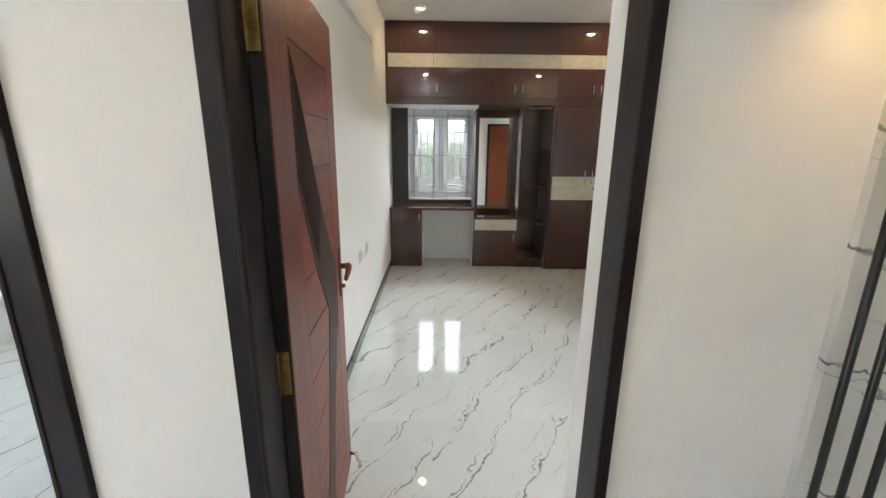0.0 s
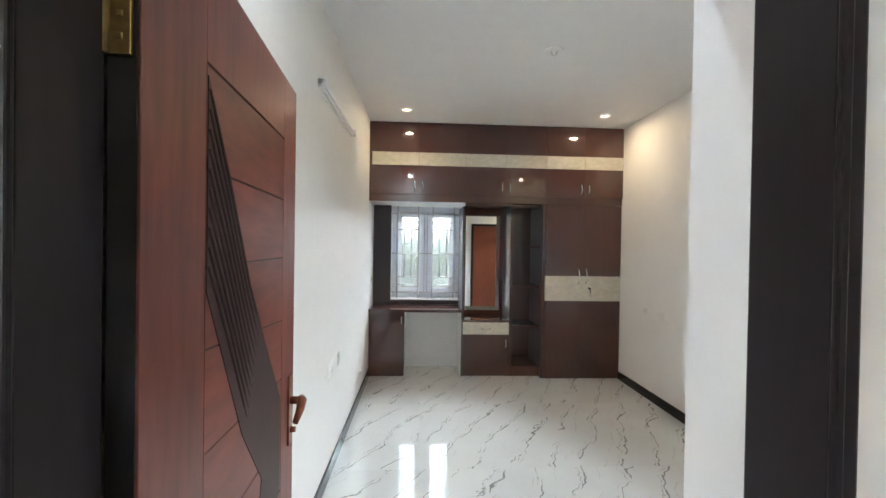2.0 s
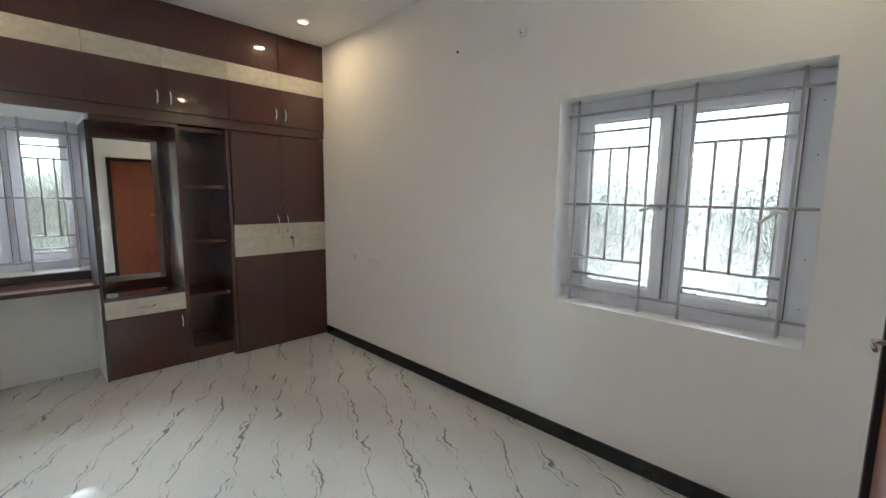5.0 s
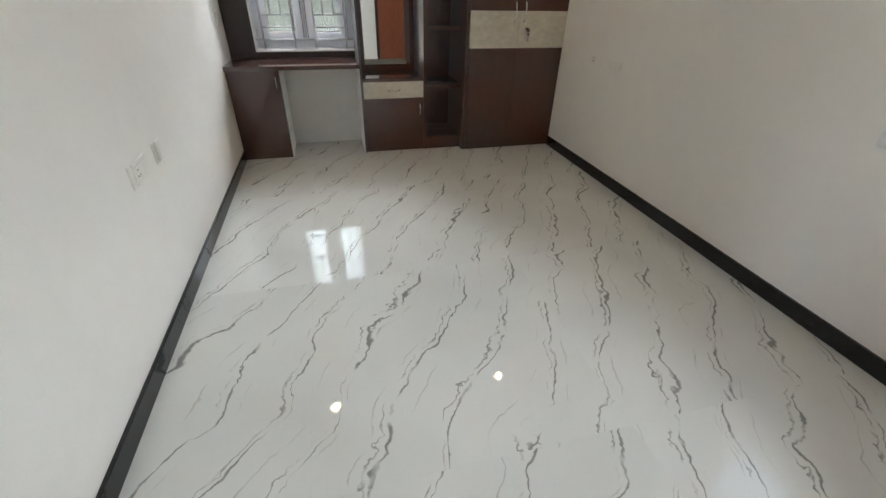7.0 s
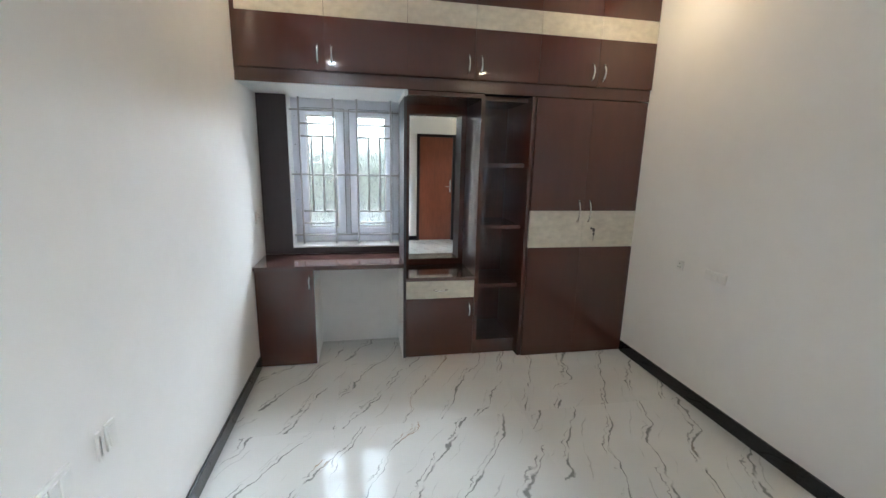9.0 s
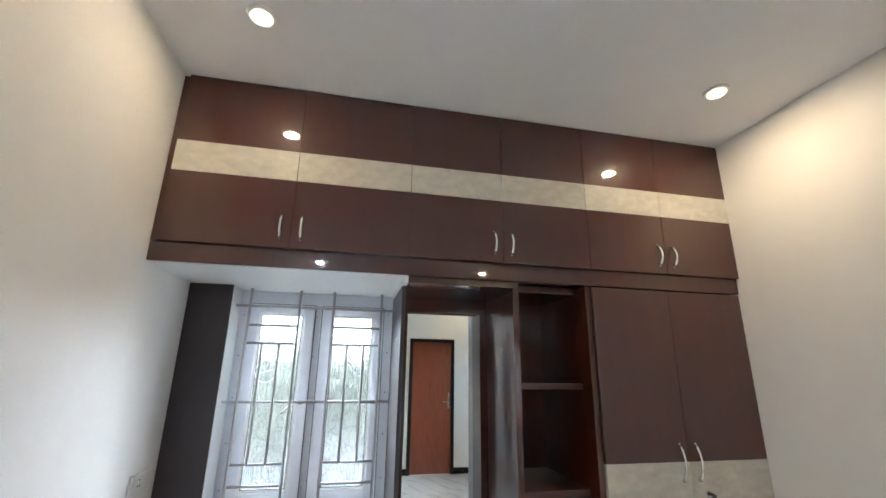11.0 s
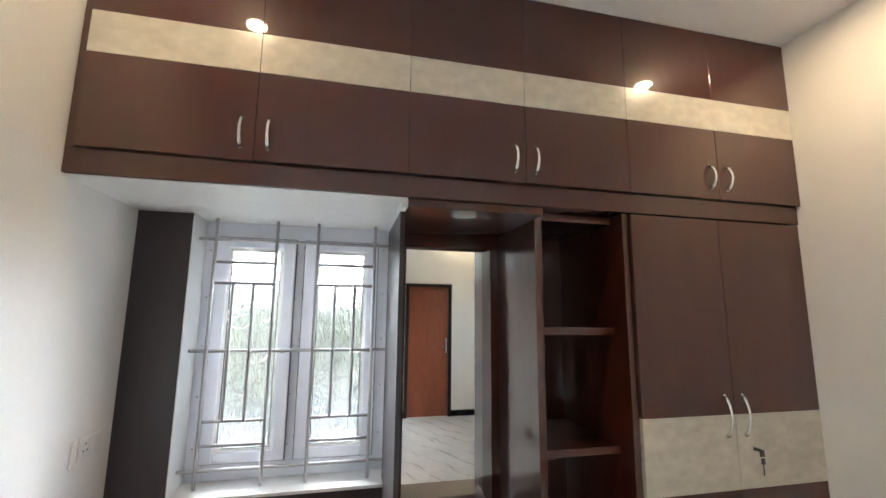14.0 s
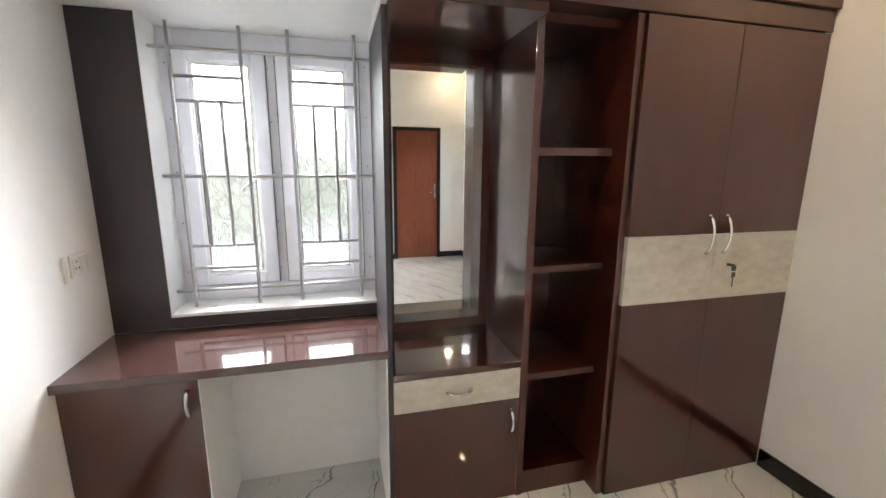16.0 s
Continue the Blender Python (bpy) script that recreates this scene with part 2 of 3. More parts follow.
def thing(name, x, y, z, label="", category="", group="", kind=""):
    """The base of a thing, in plan units."""
    ob = tagged(new(name), label, category, group, kind)
    ob.empty_display_size = 0.05
    ob.location = Vector((x, y, z)) * S
    ORIGIN[ob] = ob.location.copy()
    return ob


def part(name, bm, material, parent=None, label=""):
    """One mesh object out of bm, which is given in the world, under a thing or a part."""
    me = bpy.data.meshes.new(name)
    base = ORIGIN[parent] if parent else Vector((0, 0, 0))
    bm.transform(Matrix.Translation(-base))
    bm.to_mesh(me)
    bm.free()
    me.materials.append(material)
    ob = new(name, me)
    ob.parent = parent
    ORIGIN[ob] = base
    if label:
        ob["label"] = label
    return ob


def structure(name, bm, material, label="", category=""):
    return tagged(part(name, bm, material), label, category, "", "structure")


# ---- the shell ----
TOPZ = 2.737
FLOOR = structure("floor", boxes((-3.2, 2.6, -2.6, 5.7, -0.12, -0.012)), mat("tile_bed", (0.62, 0.62, 0.60), 0.8, grain=20, amount=0.1),
                  "white polished marble-look tiled floor with grey veins", "floor")
structure("ceiling", boxes((-3.2, 2.6, -2.6, 5.7, TOPZ, TOPZ + 0.12)), CEIL, "plain white painted ceiling", "ceiling")
# window wall: opening -0.335..0.485 by 0.793..1.897
structure("wall_north", boxes((-0.66, -0.335, 5.5, 5.7, 0, TOPZ), (0.485, 2.405, 5.5, 5.7, 0, TOPZ),
                              (-0.335, 0.485, 5.5, 5.7, 0, 0.793), (-0.335, 0.485, 5.5, 5.7, 1.897, TOPZ)), WHITE,
          "white painted wall behind the fitted cupboards", "wall")
structure("wall_west", boxes((-0.66, -0.54, 1.175, 5.5, 0, TOPZ)), WALL, "plain off-white painted wall", "wall")
# right wall: opening y 1.385..2.485 by 0.805..1.91
structure("wall_east", boxes((2.205, 2.50, 1.175, 1.385, 0, TOPZ), (2.205, 2.50, 2.485, 5.5, 0, TOPZ),
                             (2.205, 2.50, 1.385, 2.485, 0, 0.805), (2.205, 2.50, 1.385, 2.485, 1.91, TOPZ)), WALL,
          "plain off-white painted wall with a window", "wall")
structure("wall_south", boxes((-0.80, -0.365, 0.935, 1.175, 0, TOPZ), (0.433, 2.6, 0.935, 1.175, 0, TOPZ),
                              (-0.365, 0.433, 0.935, 1.175, 1.917, TOPZ),
                              (-1.65, -0.80, 0.935, 1.175, 1.917, TOPZ), (-3.2, -1.65, 0.935, 1.175, 0, TOPZ)), WALL,
          "cream painted wall between hall and bedroom", "wall")
structure("wall_hall_east", boxes((2.4, 2.6, -2.6, 0.935, 0, TOPZ)), WALL, "plain hall wall", "wall")
structure("wall_hall_south", boxes((-3.2, 2.6, -2.8, -2.6, 0, TOPZ)), WALL, "plain hall wall", "wall")
# unseen opening at y -1.6..-0.9, added to bring daylight into the hall
structure("wall_hall_west", boxes((-3.4, -3.2, -2.8, -1.6, 0, TOPZ), (-3.4, -3.2, -0.9, 4.5, 0, TOPZ),
                                  (-3.4, -3.2, -1.6, -0.9, 0, 1.0), (-3.4, -3.2, -1.6, -0.9, 2.0, TOPZ)), WALL, "plain outer wall with an unseen opening added for daylight", "wall")
# unseen opening at x -2.2..-1.6, added so that sky light reaches this floor
structure("wall_side_room", boxes((-3.2, -2.2, 4.3, 4.5, 0, TOPZ), (-1.6, -0.66, 4.3, 4.5, 0, TOPZ), (-2.2, -1.6, 4.3, 4.5, 0, 1.2), (-2.2, -1.6, 4.3, 4.5, 1.9, TOPZ)), WALL, "plain wall of the next room with an unseen opening added for daylight", "wall")


def skirting(name, *rows):
    structure(name, boxes(*rows, bevel=0.003), GRANITE, "black polished granite skirting", "skirting")


skirting("baseboard_west", (-0.54, -0.525, 1.175, 5.055, 0, 0.085))
skirting("baseboard_east", (2.19, 2.205, 1.175, 4.96, 0, 0.085))
skirting("baseboard_south", (0.433, 1.14, 1.175, 1.19, 0, 0.085), (1.84, 2.19, 1.175, 1.19, 0, 0.085))
skirting("baseboard_side_room", (-0.675, -0.66, 1.175, 4.3, 0, 0.085), (-3.2, -0.675, 4.285, 4.3, 0, 0.085))


# ---- doors ----
def door_frame(name, x0, x1, top, y0, y1, label, v=0.031):
    """A dark stepped frame: x0..x1 and top are its outer edges, y0 its hall face."""
    t = thing(name, (x0 + x1) / 2, y0, 0, label, "door frame", kind="structure")
    w = 0.051
    for p0, p1, lip in ((x0, x0 + w, x0 + w - .012), (x1 - v, x1, x1 - v)):
        part("jamb", boxes((p0, p1, y0, y1, 0, top), bevel=0.004), FRAME, t)
        part("bead", boxes((lip, lip + .012, y0 - .004, y0 + .004, 0, top - w), bevel=0.003), FRAME, t)
    part("head", boxes((x0 + w, x1 - v, y0, y1, top - w, top), bevel=0.004), FRAME, t)
    part("bead", boxes((x0 + w, x1 - v, y0 - .004, y0 + .004, top - w, top - w + .012), bevel=0.003), FRAME, t)
    return t


d1 = door_frame("door_1", -0.398, 0.438, 1.935, 0.918, 1.025, "dark-stained wooden door frame with a stepped moulding")
part("bolt_keeper", boxes((0.30, 0.325, 0.985, 1.005, 1.872, 1.883), bevel=0.002), IRON, d1, "small dark bolt keeper")
door_frame("door_2", -1.68, -0.762, 1.935, 0.918, 1.025, "dark-stained wooden door frame of the next room", 0.078)


def panel_door():
    """The open bedroom door, built along y from its hinge, then swung a little past square."""
    hx, hy = -0.314, 1.033
    t = thing("panel_door", hx, hy, 0, "red-brown veneered door standing open, with grooved panels and a dark ribbed inlay", "door")
    L, H = 0.775, 1.885
    part("core", boxes((hx - 0.036, hx - 0.004, hy, hy + L, 0.008, H), bevel=0.001), LEAF_EDGE, t, "dark unpainted door edge")
    front = bmesh.new()
    u0, u1 = hy + 0.17, hy + 0.64
    box(front, hx - 0.004, hx, hy, u0, 0.008, H, 0.0012)
    box(front, hx - 0.004, hx, u1, hy + L, 0.008, H, 0.0012)
    box(front, hx - 0.004, hx, u0, u1, 1.72, H, 0.0012)
    box(front, hx - 0.004, hx, u0, u1, 0.008, 0.16, 0.0012)
    part("stile_and_rail", front, LEAF, t)
    cuts = [1.717, 1.555, 1.40, 1.25, 1.09, 0.93, 0.78, 0.62, 0.46, 0.31, 0.163]
    for i, (b, a) in enumerate(zip(cuts, cuts[1:])):
        tilt = 0.05 if i in (0,) else (0.0 if i < 3 else -0.07 + 0.01 * i)
        bot = 0.0 if i == 9 else (0.05 if i + 1 == 0 else (0.0 if i + 1 < 3 else -0.07 + 0.01 * (i + 1)))
        if i == 0:
            tilt = 0.0
        g = 0.002
        pts = [(u0 + g, a - bot / 2 + g), (u1 - g, a + bot / 2 + g), (u1 - g, b + tilt / 2 - g), (u0 + g, b - tilt / 2 - g)]
        part("panel", prism(bmesh.new(), pts, hx - 0.004, hx - 0.0005), LEAF_PANEL, t)
    upper = [(u0 + .004, 1.70), (u0 + .004, 1.36), (u0 + .17, 1.06), (u0 + .30, 0.90), (u1 - .015, 0.80), (u1 - .015, 1.03), (u0 + .33, 1.19), (u0 + .20, 1.37), (u0 + .08, 1.58)]
    lower = [(u1 - .015, 0.80), (u0 + .30, 0.90), (u0 + .20, 0.55), (u0 + .08, 0.165), (u0 + .19, 0.165), (u0 + .32, 0.55)]
    part("inlay", prism(bmesh.new(), upper, hx - 0.002, hx + 0.0012), LEAF_DARK, t, "dark curved inlay")
    part("inlay", prism(bmesh.new(), lower, hx - 0.002, hx + 0.0012), LEAF_DARK, t, "dark curved inlay")
    edge = [(.004, 1.70), (.08, 1.58), (.20, 1.37), (.33, 1.19)]

    def edge_height(u):
        for (a0, b0), (a1, b1) in zip(edge, edge[1:]):
            if u <= a1:
                return b0 + (b1 - b0) * (u - a0) / (a1 - a0)
        return edge[-1][1]
    for k in range(10):
        # ribs run side by side along the inlay's upper edge, from the stile on
        end = .275 - .009 * k
        us = [.007 + (end - .007) * i / 7 for i in range(8)]
        rib = tube(bmesh.new(), [(hx + 0.0012, u0 + u, edge_height(u) - .016 - .031 * k) for u in us],
                   [.0030, .0038, .0042, .0042, .0042, .0040, .0034, .0012], 6)
        part("rib", rib, LEAF_DARK, t)
    plate = part("handle_plate", boxes((hx, hx + 0.006, hy + 0.705, hy + 0.742, 0.86, 1.06), bevel=0.002), BRONZE, t, "copper-coloured plate")
    lever = bmesh.new()
    tube(lever, [(hx + 0.006, hy + .724, .985), (hx + .034, hy + .724, .985)], [.011, .011])
    tube(lever, [(hx + .034, hy + .73, .988), (hx + .040, hy + .71, .988), (hx + .042, hy + .675, .975), (hx + .036, hy + .645, .952)], [.011, .014, .011, .008])
    tube(lever, [(hx + .02, hy + .724, .90), (hx + .006, hy + .724, .90)], [.008, .009])
    part("lever", lever, BRONZE, plate, "copper-coloured lever handle")
    for z in (1.65, 0.87, 0.15):
        h = part("hinge", boxes((hx - 0.034, hx - 0.008, hy - 0.006, hy - 0.001, z, z + 0.115), bevel=0.001), BRASS, t, "aged brass hinge")
        b = bmesh.new()
        tube(b, [(hx - .036, hy - .006, z), (hx - .036, hy - .006, z + .115)], [.006, .006])
        for q in (0.02, 0.045, 0.075, 0.098):
            box(b, hx - .024, hx - .016, hy - .008, hy - .005, z + q - .004, z + q + .004, 0.0015)
        part("pin", b, BRASS, h)
    s = bmesh.new()
    tube(s, [(hx + 0.002, hy + .73, .075), (hx + .03, hy + .73, .07), (hx + .045, hy + .72, .03), (hx + .047, hy + .72, .009)], [.009, .008, .007, .009])
    part("door_stop", s, STEEL, t, "metal foot stop")
    t.rotation_euler = (0, 0, radians(4.1))
    return t


panel_door()

cd = thing("closed_door", 1.49, 1.175, 0, "closed red-brown veneered door in a dark frame", "door")
part("leaf", boxes((1.19, 1.79, 1.172, 1.186, 0.008, 1.87), bevel=0.002), CLOSED, cd)
for x0, x1, z0, z1 in ((1.14, 1.19, 0, 1.92), (1.79, 1.84, 0, 1.92), (1.19, 1.79, 1.87, 1.92)):
    part("frame_rail", boxes((x0, x1, 1.172, 1.205, z0, z1), bevel=0.003), FRAME, cd, "dark frame")
ch = part("handle_plate", boxes((1.745, 1.77, 1.186, 1.192, 0.90, 1.12), bevel=0.002), STEEL, cd, "steel plate")
part("lever", tube(bmesh.new(), [(1.757, 1.19, 1.0), (1.757, 1.225, 1.0), (1.70, 1.228, 1.0), (1.66, 1.225, .998)], [.008, .008, .007, .006]), STEEL, ch, "steel lever")


# ---- windows ----
def window(name, a0, a1, z0, z1, to_world, cols, label, flip, f, w, gd, d0, g, lv, uprights):
    """A two-sash window with a bar grille. a runs along the wall, d into it. f, g: the frame's width at the sides, at head and
    foot; w: the sash's width; gd, d0: depth of grille and frame; lv: heights of the level bars; uprights: short bars a sash."""
    def bb(rows, bevel=0.0):
        bm = bmesh.new()
        for p0, p1, d0, d1, q0, q1 in rows:
            a, b = to_world(p0, d0), to_world(p1, d1)
            box(bm, min(a[0], b[0]), max(a[0], b[0]), min(a[1], b[1]), max(a[1], b[1]), q0, q1, bevel)
        return bm
    c = to_world((a0 + a1) / 2, 0.1)
    t = thing(name, c[0], c[1], z0, label, "window", kind="structure")
    mid, d1 = (a0 + a1) / 2, d0 + 0.06
    part("window_frame", bb([(a0, a0 + f, d0, d1, z0, z1), (a1 - f, a1, d0, d1, z0, z1), (a0 + f, a1 - f, d0, d1, z0, z0 + g),
                             (a0 + f, a1 - f, d0, d1, z1 - g, z1), (mid - .026, mid + .026, d0, d1, z0 + g, z1 - g)], 0.004), UPVC, t, "white plastic frame with bluish film")
    for p0, p1, hand in ((a0 + f, mid - .026, 1), (mid + .026, a1 - f, 0)):
        e0, e1 = d0 - 0.028, d0 - 0.001
        sash = part("sash", bb([(p0 - .006, p0 + w, e0, e1, z0 + g, z1 - g), (p1 - w, p1 + .006, e0, e1, z0 + g, z1 - g),
                                (p0 + w, p1 - w, e0, e1, z0 + g, z0 + g + w), (p0 + w, p1 - w, e0, e1, z1 - g - w, z1 - g)], 0.005), UPVC, t)
        pane = part("pane", bb([(p0 + w, p1 - w, d0 - .014, d0 - .008, z0 + g + w, z1 - g - w)]), GLASS, sash, "lightly patterned glass")
        pane.visible_shadow = False
        bd = 0.011
        # grey strips round the sash paint the shadow in its gap
        part("shade_line", bb([(p0 - .0095, p0 - .006, e0 + .012, e1 + .004, z0 + g, z1 - g), (p1 + .006, p1 + .0095, e0 + .012, e1 + .004, z0 + g, z1 - g),
                         (p0 - .006, p1 + .006, e0 + .012, e1 + .004, z1 - g, z1 - g + .0035), (p0 - .006, p1 + .006, e0 + .012, e1 + .004, z0 + g - .0035, z0 + g)]), SHADE_SCREW, sash, "grey strip for the shade round the sash")
        part("bead", bb([(p0 + w, p0 + w + bd, e0 + .006, e0 + .013, z0 + g + w, z1 - g - w), (p1 - w - bd, p1 - w, e0 + .006, e0 + .013, z0 + g + w, z1 - g - w),
                         (p0 + w + bd, p1 - w - bd, e0 + .006, e0 + .013, z1 - g - w - bd, z1 - g - w), (p0 + w + bd, p1 - w - bd, e0 + .006, e0 + .013, z0 + g + w, z0 + g + w + bd)]), WHITE, sash, "white glazing bead")
        g0, g1 = w + bd, w + bd + .004
        part("gasket", bb([(p0 + g0, p0 + g1, e0 + .009, e0 + .0135, z0 + g + g0, z1 - g - g0), (p1 - g1, p1 - g0, e0 + .009, e0 + .0135, z0 + g + g0, z1 - g - g0),
                           (p0 + g1, p1 - g1, e0 + .009, e0 + .0135, z1 - g - g1, z1 - g - g0), (p0 + g1, p1 - g1, e0 + .009, e0 + .0135, z0 + g + g0, z0 + g + g1)]), SOCKET, sash, "dark rubber gasket")
        hx = p0 + w * 0.5 if flip else p1 - w * 0.5
        s = 1 if flip else -1
        q0, q1 = to_world(hx, e0 - .001), to_world(hx, e0 - .028)
        q2, q3 = to_world(hx + s * .03, e0 - .032), to_world(hx + s * .085, e0 - .032)
        zc = (z0 + z1) / 2 - .02
        part("latch", tube(bmesh.new(), [(*q0, zc), (*q1, zc), (*q2, zc + .005), (*q3, zc - (.05 if hand else .01))], [.01, .01, .009, .007], 8), SWITCH, sash, "white plastic latch handle")
    for p in (a0 + f * .4, mid - .012, mid + .014, a1 - f * .45):
        for k in range(5):
            q = z0 + .13 + (z1 - z0 - .26) * k / 4 + (.03 if p > mid else 0)
            e = to_world(p, d0 - .0005), to_world(p, d0 + .002)
            part("screw", tube(bmesh.new(), [(*e[1], q), (*e[0], q)], [.0035, .003], 6), SHADE_SCREW, t, "small dark screw head")
    grille = thing(name.replace("window", "window_grille"), c[0], c[1], z0, "painted steel security grille with upright and cross bars", "window grille", kind="structure")
    r = 0.0066

    def bar(p, q):
        part("bar", tube(bmesh.new(), [p, q], [r, r], 8), GRILLE, grille)
    for a in cols:
        bar((*to_world(a, gd), z0 + .004), (*to_world(a, gd), z1 - .004))
    for z in (lv[0], lv[3], lv[6]):
        bar((*to_world(a0, gd + .008), z), (*to_world(a1, gd + .008), z))
    for p0, p1 in ((cols[0], cols[1]), (cols[2], cols[3])):
        for z in (lv[1], lv[2], lv[4], lv[5]):
            bar((*to_world(p0, gd + .008), z), (*to_world(p1, gd + .008), z))
        for k in range(1, uprights + 1):
            a = p0 + (p1 - p0) * k / (uprights + 1)
            bar((*to_world(a, gd), lv[4]), (*to_world(a, gd), lv[2]))


window("window_1", -0.335, 0.485, 0.797, 1.896, lambda a, d: (a, 5.5 + d), (-0.263, -0.018, 0.155, 0.408),
       "two-sash window with patterned glass in a white reveal", 0, 0.063, 0.046, 0.0, 0.10, 0.072,
       (1.803, 1.706, 1.616, 1.334, 1.055, 0.962, 0.869), 2)
window("window_2", 1.385, 2.485, 0.805, 1.91, lambda a, d: (2.30 + d, a), (1.482, 1.857, 2.044, 2.419),
       "two-sash window with patterned glass in a white reveal", 1, 0.092, 0.038, 0.0, 0.055, 0.078,
       (1.830, 1.734, 1.643, 1.353, 1.059, 0.967, 0.881), 3)
mark = bmesh.new()
ring = [(-0.163 + .052 * math.cos(a), 5.583, 1.478 + .056 * math.sin(a)) for a in (0.3 + 6.1 * k / 20 for k in range(21))]
tube(mark, ring, [.0028] * 21, 5)
tube(mark, [(-.176, 5.583, 1.505), (-.170, 5.583, 1.48), (-.173, 5.583, 1.455)], [.0026] * 3, 5)
tube(mark, [(-.193, 5.583, 1.47), (-.168, 5.583, 1.474), (-.133, 5.583, 1.486)], [.0026] * 3, 5)
chalk = thing("chalk_mark", -0.163, 5.583, 1.42, "round white chalk mark drawn on the window glass", "marking")
part("stroke", mark, WHITE, chalk)
structure("trim_window_east", boxes((2.203, 2.49, 2.481, 2.4845, .806, 1.909), (2.203, 2.49, 1.3855, 1.389, .806, 1.909),
                                    (2.203, 2.49, 1.389, 2.481, .8055, .809), (2.203, 2.49, 1.389, 2.481, 1.906, 1.9095)), WHITE, "bright white window reveal", "window reveal")
structure("trim_window_north", boxes((-.335, -.331, 5.43, 5.598, .797, 1.896), (.481, .485, 5.44, 5.598, .797, 1.896), (-.335, .485, 5.43, 5.62, .785, .797)), WHITE, "bright white window reveal and sill", "window reveal")


# ---- fitted furniture ----
def bow_handle(x, y, z0, z1, parent, flat=False):
    """A bowed satin pull on a front at y, upright, or level from z0 to z1 along x when flat."""
    bm, n = bmesh.new(), 9
    pts, rad = [], []
    for i in range(n):
        f = i / (n - 1)
        out = 0.026 * math.sin(math.pi * f) ** 0.7 + 0.002
        a = z0 + (z1 - z0) * f
        pts.append((a, y - out, x) if flat else (x, y - out, a))
        rad.append(0.0078 - 0.0026 * math.sin(math.pi * f))
    tube(bm, pts, rad, 8)
    for a in (z0, z1):
        if flat:
            tube(bm, [(a, y + .001, x), (a, y - .004, x)], [.0075, .007], 8)
        else:
            tube(bm, [(x, y + .001, a), (x, y - .004, a)], [.0075, .007], 8)
    return part("handle", bm, STEEL, parent, "bowed satin steel handle")


# loft: six doors over the whole width
loft = thing("loft_cupboard", 0.83, 4.97, 1.9, "dark brown glossy overhead loft cupboard with a pale stone-pattern band", "cupboard")
part("carcass", boxes((-0.54, 2.205, 4.967, 5.5, 1.974, 2.735), (-0.512, 2.204, 4.983, 5.5, 1.902, 1.974)), BROWN, loft)
part("bottom_rail", boxes((-0.54, 2.205, 4.9665, 4.982, 1.898, 1.973), bevel=0.002), BROWN, loft)
part("side_rail", boxes((-0.54, -0.513, 4.9665, 4.982, 1.975, 2.735), bevel=0.002), BROWN, loft)
LJ = [-0.512, -0.019, 0.48, 0.916, 1.356, 1.78, 2.204]
for i, (a, b) in enumerate(zip(LJ, LJ[1:])):
    a, b = a + .0012, b - .0012
    d = part("door", boxes((a, b, 4.948, 4.966, 1.976, 2.278), (a, b, 4.948, 4.966, 2.417, 2.733), bevel=0.0012), BROWN, loft)
    part("band", boxes((a, b, 4.947, 4.966, 2.2785, 2.4165), bevel=0.0012), BEIGE, d, "pale stone-pattern band")
    bow_handle(b - .04 if i % 2 == 0 else a + .04, 4.948, 2.018, 2.116, d)
structure("trim_loft_slab", boxes((-0.54, 0.468, 4.983, 5.499, 1.8965, 1.9015), (0.4685, 0.4865, 4.99, 5.499, 1.868, 1.9015)), WHITE, "white plastered slab under the loft", "slab")

# desk under the window
desk = thing("desk", -0.04, 5.25, 0, "dark brown laminate desk with a cupboard and an open knee space", "desk")
part("worktop", boxes((-0.539, 0.468, 5.036, 5.437, 0.704, 0.734), bevel=0.002), TOP, desk, "glossy red-brown worktop")
part("body", boxes((-0.539, -0.152, 5.078, 5.437, 0, 0.7035)), BROWN, desk)
for a, b in ((-0.1515, -0.148), (0.4635, 0.4685)):
    part("inner_side", boxes((a, b, 5.066, 5.437, 0, 0.7035)), WHITE, desk, "off-white inner side panel")
dd = part("door", boxes((-0.537, -0.152, 5.060, 5.077, 0.004, 0.700), bevel=0.0015), BROWN, desk)
bow_handle(-0.183, 5.060, 0.566, 0.662, dd)
part("back_panel", boxes((-0.148, 0.4635, 5.438, 5.498, 0.0, 0.7035)), WHITE, desk, "off-white back panel")
surround = thing("window_surround", -0.04, 5.45, 0.735, "charcoal laminate panels round the window", "wall panel")
part("side_panel", boxes((-0.539, -0.336, 5.437, 5.498, 0.735, 1.896), bevel=0.001), DARK, surround)
part("lower_panel", boxes((-0.336, 0.468, 5.437, 5.498, 0.735, 0.784), bevel=0.001), DARK, surround)

# dressing unit
dres = thing("dressing_unit", 0.74, 5.28, 0, "dark brown laminate dressing unit with a drawer and a cupboard", "dresser")
part("side_panel", boxes((0.4695, 0.487, 5.060, 5.498, 0, 1.867), bevel=0.001), DARK, dres)
part("body", boxes((0.488, 0.999, 5.084, 5.47, 0, 0.594)), INNER, dres)
part("worktop", boxes((0.488, 0.999, 5.060, 5.47, 0.595, 0.622), bevel=0.002), TOP, dres, "glossy red-brown top")
dr = part("drawer", boxes((0.489, 0.998, 5.064, 5.083, 0.460, 0.592), bevel=0.0015), BEIGE, dres, "pale stone-pattern drawer front")
bow_handle(0.524, 5.064, 0.695, 0.79, dr, True)
dc = part("door", boxes((0.489, 0.998, 5.064, 5.083, 0.004, 0.457), bevel=0.0015), BROWN, dres)
bow_handle(0.964, 5.064, 0.315, 0.412, dc)
part("back_panel", boxes((0.488, 0.999, 5.47, 5.498, 0.60, 1.897)), INNER, dres)
